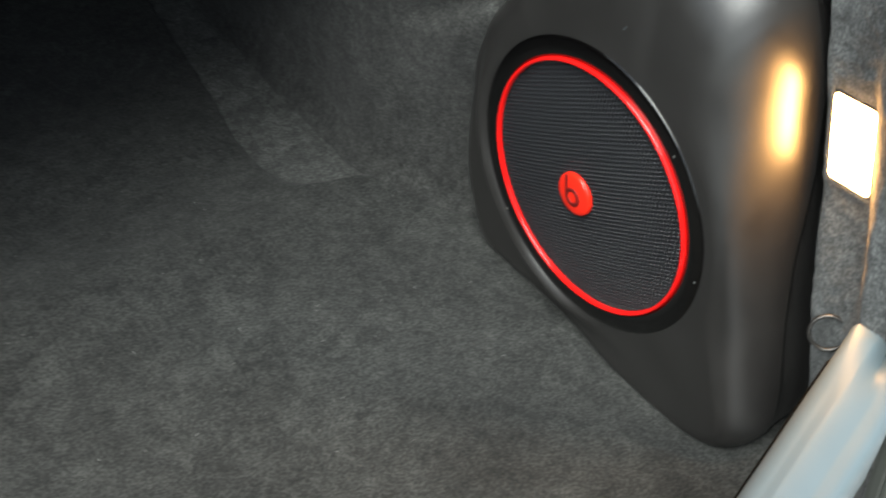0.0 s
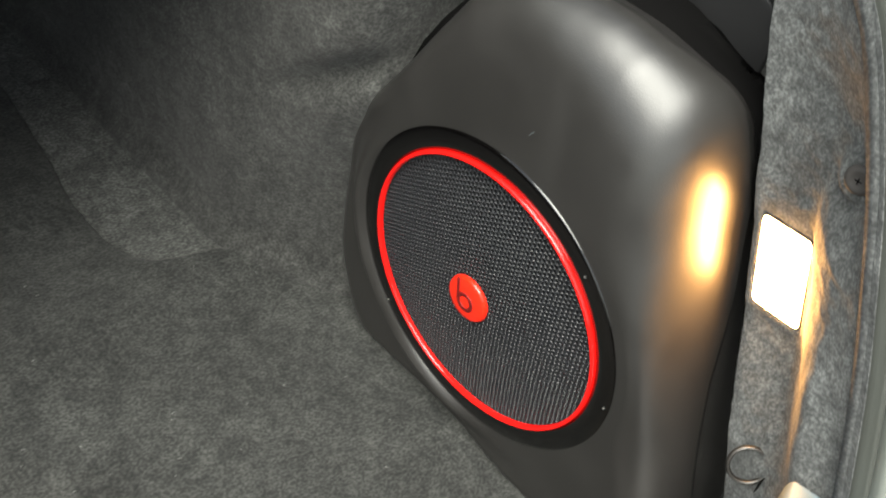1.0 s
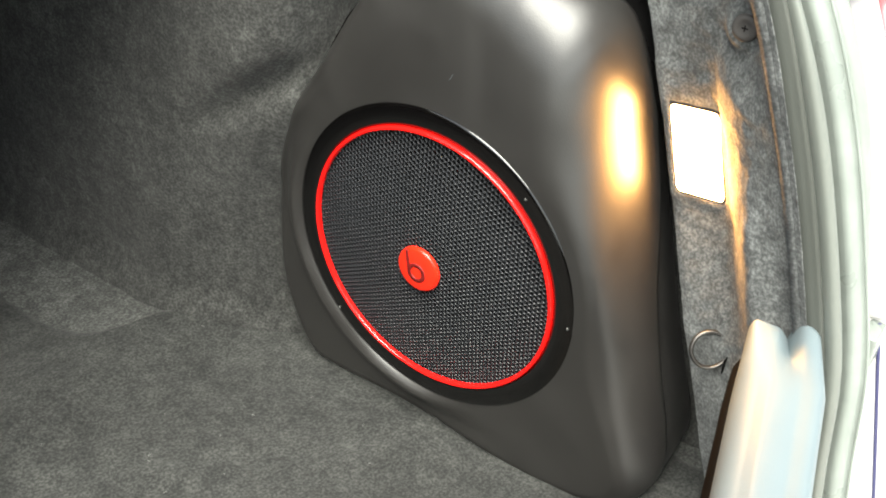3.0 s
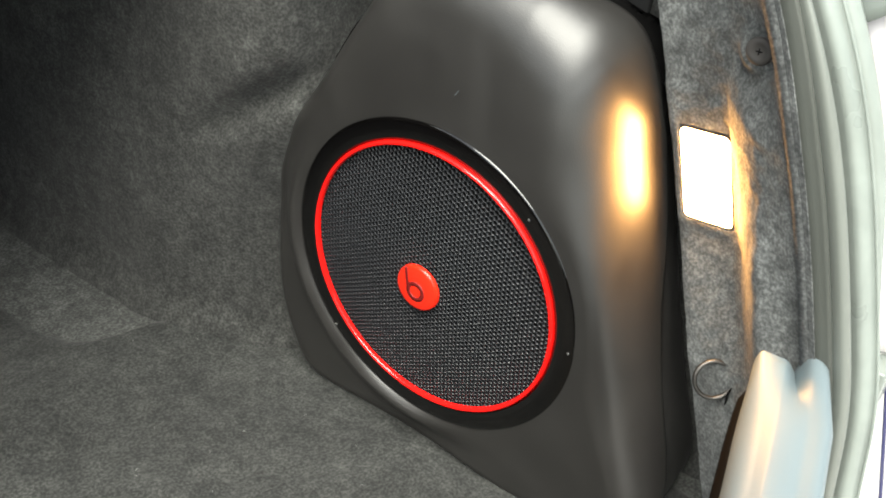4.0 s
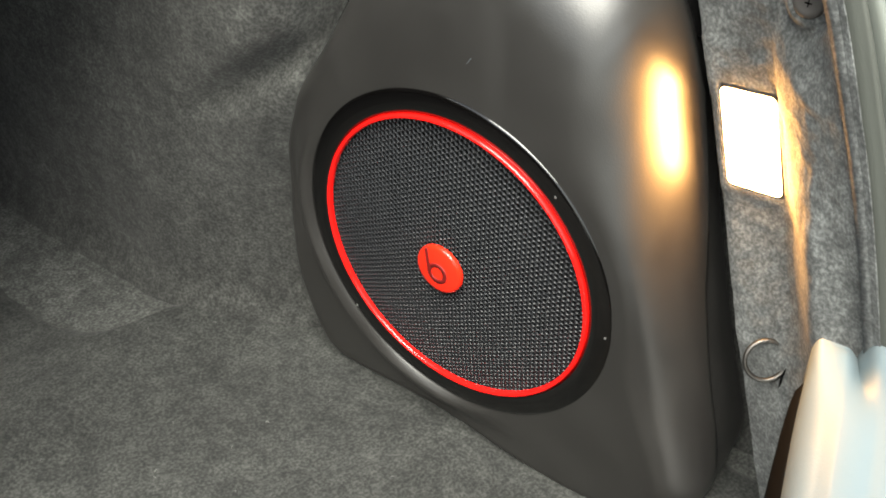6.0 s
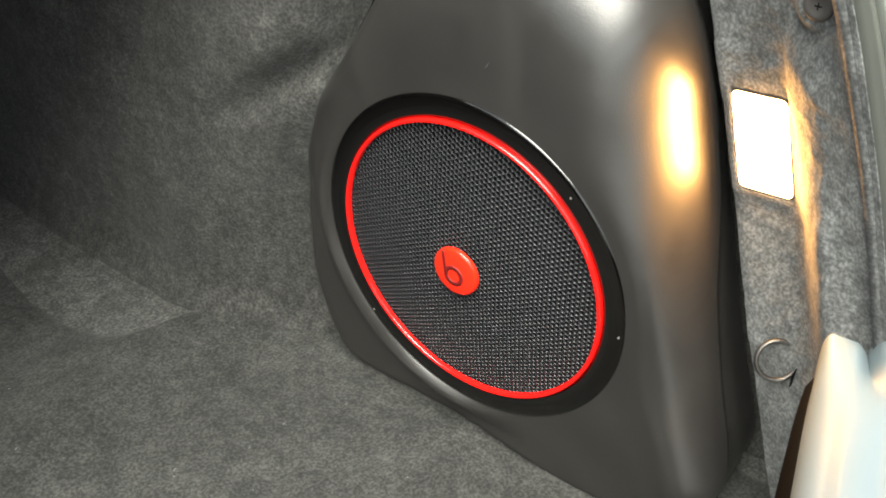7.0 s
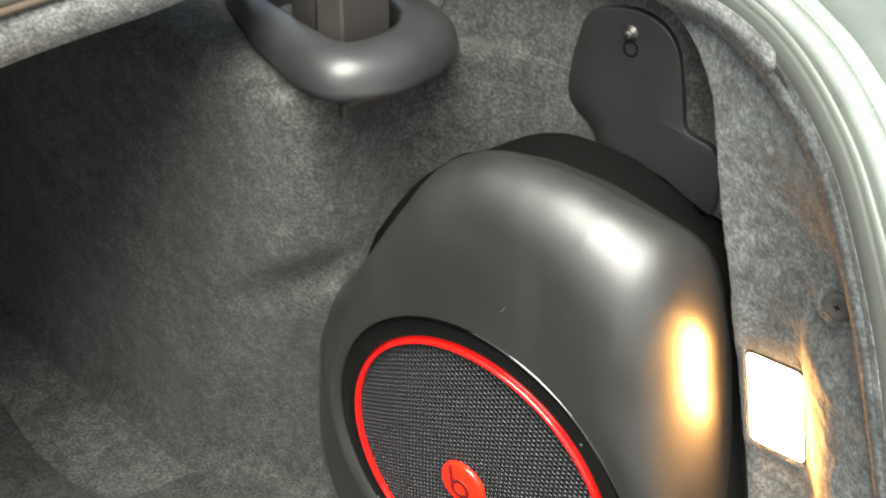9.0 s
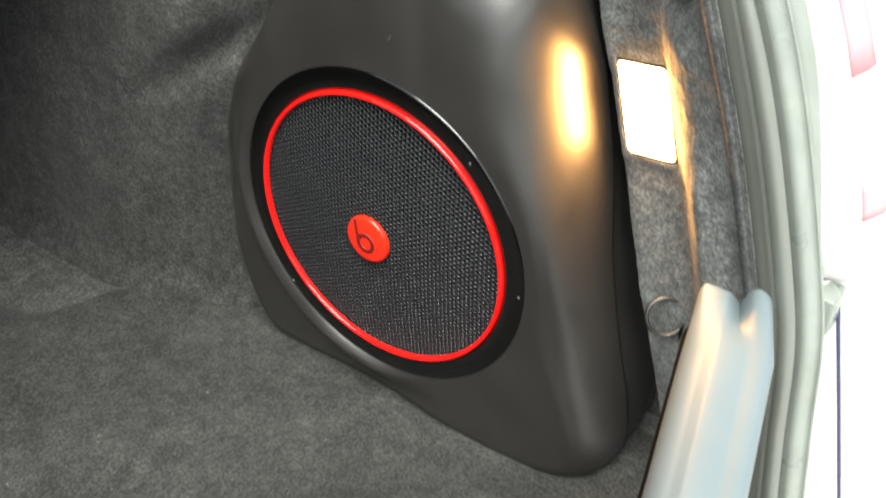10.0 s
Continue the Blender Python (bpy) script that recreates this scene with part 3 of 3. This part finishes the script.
inn = curve_points([(x, y, 0.515) for x, y in INNER], 10, closed=True)
out = curve_points([(x, y, 0.487) for x, y in OUTER], 10, closed=True)
bm = bmesh.new()
rows = []
for a, b in zip(inn, out):
    flat = Vector((b.x - a.x, b.y - a.y, 0))
    row = [a + Vector((0, 0, -0.05)), a + Vector((0, 0, -0.006)), a + Vector((0, 0, -0.002)) + flat * 0.03, a + flat * 0.08 + Vector((0, 0, 0.001))]
    for k in range(1, 15):
        t = math.pi / 2 * k / 14
        row.append(a + flat * (0.08 + 0.92 * math.sin(t) ** 0.85) + Vector((0, 0, 0.003 * math.cos(t) - 0.028 * (1 - max(0.0, math.cos(t)) ** 0.75))))
    row.append(b + Vector((0.01, 0.006, -0.003)))
    rows.append(row)
sheet(bm, rows + rows[:1])
part("moulding", bm, TRIM_PLASTIC, trim)

arm = thing("hinge_arm", "dark painted steel lid hinge arm rising through its slot", "hinge")
BAR = [(0.014, 0.142), (0.056, 0.138), (0.06, 0.142), (0.062, 0.19), (0.016, 0.194), (0.012, 0.19), (0.0125, 0.144)]
bm = bmesh.new()
rows = []
for dy, z in ((0, 0.45), (0, 0.52), (0, 0.58), (-0.004, 0.63), (-0.02, 0.69), (-0.05, 0.75), (-0.09, 0.79)):
    rows.append([(x, y + dy, z) for x, y in BAR])
v = sheet(bm, rows, closed=True)
bm.faces.new(v[0])
bm.faces.new(v[-1])
part("bar", bm, ARM, arm, smooth=False)
bm = bmesh.new()
sheet(bm, [[(x, y + dy, z) for x, y in ((0.0115, 0.166), (0.0105, 0.168), (0.0105, 0.186), (0.0115, 0.188))] for dy, z in ((0, 0.46), (0, 0.58), (-0.004, 0.63))])
thicken(part("stiffening_plate", bm, ARM, arm), 0.002)


# ---- parcel shelf over the front of the boot ----
shelf = thing("parcel_shelf", "felt-covered parcel shelf edge over the boot", "shelf")
bm = bmesh.new()
rows = []
for i in range(61):
    x = -1.16 + 1.168 * i / 60
    sag = 0.003 * noise.noise((x * 9, 0, 1.0))
    rows.append([(x, 1.1, 0.58), (x, 0.26, 0.562), (x, 0.215, 0.551 + sag), (x, 0.203, 0.5485 + sag), (x, 0.196, 0.552 + sag), (x, 0.193, 0.562 + sag), (x, 0.194, 0.574), (x, 0.199, 0.579), (x, 0.24, 0.582), (x, 1.1, 0.62)])
v = sheet(bm, rows, closed=True)
bm.faces.new(v[0])
bm.faces.new(v[-1])
part("board", bm, CARPET_PALE, shelf, "pale grey felt edge")
bm = bmesh.new()
sheet(bm, [[(-1.16 + 1.168 * i / 40, y, z) for y, z in ((0.2, 0.5795), (0.1955, 0.5805), (0.1945, 0.583), (0.196, 0.585), (0.206, 0.585), (0.206, 0.5795))] for i in range(41)], closed=True)
part("edge_binding", bm, BINDING, shelf, "thin brown edge binding")


# ---- weatherstrip and painted gutter round the opening ----
rim_long = curve_points(RIM, 10)
strip = thing("weatherstrip", "grey rubber weatherstrip round the boot opening", "rubber seal")
bm = bmesh.new()
sheet(bm, sweep_rim(rim_long, [(-0.0013, -0.016), (-0.0012, 0.002), (-0.0006, 0.0065), (0.0012, 0.0088), (0.0036, 0.0094), (0.0062, 0.0088), (0.008, 0.0065), (0.0086, 0.002), (0.0084, -0.014)],
      [(0.0042, -0.016), (0.0043, 0.002), (0.0047, 0.0065), (0.0056, 0.0088), (0.0066, 0.0094), (0.0076, 0.0088), (0.0083, 0.0065), (0.0087, 0.002), (0.0085, -0.014)]), closed=True)
part("bulb", bm, RUBBER_LIT, strip, "rubber bulb, coloured lighter for its highlight")
bm = bmesh.new()
sheet(bm, sweep_rim(rim_long, [(-0.0074, -0.02), (-0.0074, -0.013), (-0.007, -0.009), (-0.005, -0.0062), (-0.003, -0.0035), (-0.0014, 0.0002), (-0.0013, -0.02)],
      [(-0.0012, -0.02), (-0.001, -0.006), (-0.0004, -0.0015), (0.0008, 0.0016), (0.0024, 0.0038), (0.0042, 0.0055), (0.0043, -0.02)]), closed=True)
part("carrier", bm, RUBBER, strip, "dark grey rubber carrier")
# the lip runs on as a dark floor: the shade in the painted groove
bm = bmesh.new()
sheet(bm, sweep_rim(rim_long, [(0.0084, -0.02), (0.0088, 0.003), (0.0094, 0.0036), (0.01, 0.003), (0.0106, -0.006), (0.0128, -0.0135), (0.0172, -0.014), (0.0175, -0.02)]), closed=True)
part("lip", bm, RUBBER_SHADE, strip, "rubber lip, its dark floor the shade in the gutter")
front_rim = curve_points([(0.09, 0.2, 0.612), (0.05, 0.21, 0.602), (-0.02, 0.208, 0.594), (-0.3, 0.208, 0.594), (-0.7, 0.208, 0.594), (-1.16, 0.208, 0.594)], 8)
bm = bmesh.new()
rows = []
for p in front_rim:
    rows.append([p + Vector((0, 0.013 * math.cos(2 * math.pi * j / 14), 0.013 * math.sin(2 * math.pi * j / 14))) for j in range(14)])
sheet(bm, rows, closed=True)
part("front_run", bm, RUBBER_LIT, strip, "rubber run, coloured lighter for the sky on it")

gutter = thing("body_gutter", "silver painted steel gutter round the boot opening", "car body")
bm = bmesh.new()
sheet(bm, sweep_rim(rim_long, [(0.0125, -0.026), (0.0135, -0.0195), (0.0155, -0.0185), (0.0170, -0.0125), (0.0180, -0.003), (0.0195, 0.0005), (0.0225, 0.0018), (0.03, 0.0022), (0.0305, -0.026)]), closed=True)
part("channel", bm, PAINT, gutter)
bm = bmesh.new()
sheet(bm, sweep_rim(rim_long, [(0.0297, -0.004), (0.03, 0.0028), (0.0307, 0.0036), (0.0317, 0.0035), (0.0323, 0.0022), (0.0325, -0.004)]), closed=True)
part("bead", bm, PAINT, gutter)
bm = bmesh.new()
sheet(bm, sweep_rim(rim_long, [(0.0325, 0.0012), (0.0335, 0.0004), (0.035, -0.003), (0.0355, -0.011), (0.0355, -0.05), (0.0335, -0.05)],
      [(0.0325, 0.0012), (0.0435, -0.0004), (0.0465, -0.003), (0.048, -0.011), (0.048, -0.05), (0.0335, -0.05)], (0.28, 0.42)), closed=True)
part("flange", bm, PAINT, gutter)

# ---- sill ----
sill = thing("sill_trim", "light grey plastic boot sill trim with a scooped corner", "sill")
def sill_in(x):
    return -0.286 + 0.293 * max(x, -0.35) + 0.05 * min(0, x + 0.35)


def sill_out(x):
    return -0.327 + (0.42 * x if x > -0.057 else -0.024 + 0.27 * (max(x, -0.3) + 0.057)) + 0.05 * min(0, x + 0.3)


def sill_end(s):
    """The trim's curved end against the lining, from its inner to its outer horn."""
    return table([(0, -0.009), (0.12, -0.0105), (0.3, -0.007), (0.5, 0.002), (0.68, 0.010), (0.85, 0.011), (1.0, 0.006)], s)


sill_t = [1.14 * (i / 119) ** 1.8 for i in range(120)]
bm = bmesh.new()
rows = []
for t in sill_t:
    x = sill_end(0) - t
    wide = 0.002 + 0.002 * ease(0.0, 0.07, t)
    roll = 0.002 + 0.013 * ease(0.0, 0.07, t)
    row = [(x, sill_in(x) + wide, 0.23)]
    for k in range(9):                                 # the nose, rolled down into the boot
        a = math.pi / 2 * (1 - k / 9)
        row.append((x, sill_in(x) - roll + (wide + roll) * math.sin(a), 0.2682 - (0.010 + roll) * (1 - math.cos(a))))
    for k in range(1, 21):
        s = lerp(0.3, 1.0, k / 20)
        x = sill_end(s) - t
        y = lerp(sill_in(x), sill_out(x), s)
        z = 0.267 + 0.006 * math.sin(math.pi * s) + 0.005 * ease(0.7, 1.0, s)
        scoop = 0.019 * math.exp(-((t - 0.008) / 0.034) ** 2) * math.exp(-((s - 0.62) / (0.2 if s < 0.62 else 0.12)) ** 2)
        row.append((x, y, z - scoop - 0.004 * ease(0.012, 0.0, t)))
    row.append((x, sill_out(x) - 0.002, 0.268))
    row.append((x, sill_out(x) - 0.003, 0.2))
    rows.append(row)
sheet(bm, rows)
thicken(part("cover", bm, SILL_PLASTIC, sill), 0.002)
# the sill's inner face, coloured near black for the shade it lies in
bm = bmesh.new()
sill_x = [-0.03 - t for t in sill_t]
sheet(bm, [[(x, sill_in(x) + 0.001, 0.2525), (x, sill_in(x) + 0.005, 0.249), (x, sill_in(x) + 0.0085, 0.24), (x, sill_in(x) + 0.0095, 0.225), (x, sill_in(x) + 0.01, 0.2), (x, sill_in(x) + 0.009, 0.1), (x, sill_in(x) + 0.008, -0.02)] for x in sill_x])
thicken(part("inner_face", bm, DARK, sill, "inner face, shade put into its near-black colour"), 0.003)

# ---- outside ----
# unseen ground, its colour raised to throw more light at the boot
bm = bmesh.new()
sheet(bm, [[(-60 + 120 * i / 12, -60 + 120 * j / 12, -0.62) for j in range(13)] for i in range(13)])
ground = tagged(part("ground", bm, ASPHALT), "unseen ground behind the car, coloured pale to reflect light", "ground", kind="structure")

# the raised lid over the opening, and the body round it
lid = thing("raised_tailgate", "raised boot lid with silver painted inside", "car tailgate")
bm = bmesh.new()
rows = []
for i in range(13):
    x = -1.16 + 1.25 * i / 12
    rows.append([(x, 0.30 + 0.28 * t + 0.05 * t * t, 0.66 + 0.62 * t) for t in [k / 10 for k in range(11)]])
sheet(bm, rows)
thicken(part("panel", bm, PAINT, lid), 0.03)

tail = thing("rear_body", "silver painted rear quarter of the car below the lamp", "car body")
# the bumper's daylight glare is in its paint colour
bm = bmesh.new()
sheet(bm, [[(0.055, -0.33 - d, z), (0.08, -0.348 - d, z), (0.11, -0.362 - d, z), (0.16, -0.37 - d, z), (0.22, -0.33 - d, z), (0.26, -0.2, z), (0.26, 1.3, z)] for d, z in ((-0.012, 0.236), (-0.004, 0.2), (0.015, 0.12), (0.043, 0.0), (0.08, -0.2), (0.06, -0.42))])
thicken(part("bumper", bm, GLARE_PAINT, tail), 0.004)
bm = bmesh.new()
sheet(bm, [[(0.088 + w, -0.3590 - d - 0.4 * w, z) for w in (-0.0012, 0.0012)] for d, z in ((-0.009, 0.236), (-0.001, 0.2), (0.018, 0.12), (0.046, 0.0), (0.083, -0.2))])
thicken(part("panel_gap", bm, GAP_BLUE, tail, "dark blue panel gap"), 0.002)
bm = bmesh.new()
box(bm, (0.066, -0.356, 0.205), (0.092, -0.334, 0.236), 0.002)
part("bracket", bm, PAINT, tail, "small grey bracket")

upper = [q for q in rim_long if q.z > 0.47]
bm = bmesh.new()
sheet(bm, sweep_rim(upper, [(0.0485, -0.03), (0.049, -0.018), (0.052, -0.012), (0.075, -0.005), (0.11, -0.008), (0.16, -0.028), (0.22, -0.09), (0.26, -0.2)]))
thicken(part("quarter_panel", bm, DIM_PAINT, tail, "quarter panel, its silver paint coloured darker for less light"), 0.002, -1.0)

lamp_body = thing("tail_lamp", "glossy clear and red tail lamp lens, daylight glare in its colours", "tail lamp")
LENS_PLAN = [(0.085, 0.0), (0.092, -0.014), (0.11, -0.03), (0.14, -0.042), (0.18, -0.035), (0.215, 0.0), (0.235, 0.06)]


def lens_at(i, z, off=0.0):
    k = min(int(i), 5)
    (x, y), (x1, y1) = LENS_PLAN[k], LENS_PLAN[k + 1]
    x, y = lerp(x, x1, i - k), lerp(y, y1, i - k)
    back = -0.335 + table([(0.24, 0.0), (0.3, 0.012), (0.4, 0.045), (0.5, 0.09)], z)
    return (x - off * 0.6, y + back - off, z + 0.15 * max(0.0, x - 0.1))


bm = bmesh.new()
sheet(bm, [[lens_at(i, 0.24 + 0.24 * k / 10) for i in range(7)] for k in range(11)])
thicken(part("lens", bm, CLEAR, lamp_body, "clear lens"), 0.004)
for lo, hi, a, b in ((0.285, 0.312, 1.5, 2.6), (0.385, 0.47, 1.5, 2.2)):
    bm = bmesh.new()
    sheet(bm, [[lens_at(lerp(a, b, i / 6), lerp(lo, hi, k / 4) + 0.004 * i / 6, 0.003) for i in range(7)] for k in range(5)])
    thicken(part("red_reflector", bm, GLASS_RED, lamp_body, "red reflector, coloured pale for the glare on it"), 0.002)
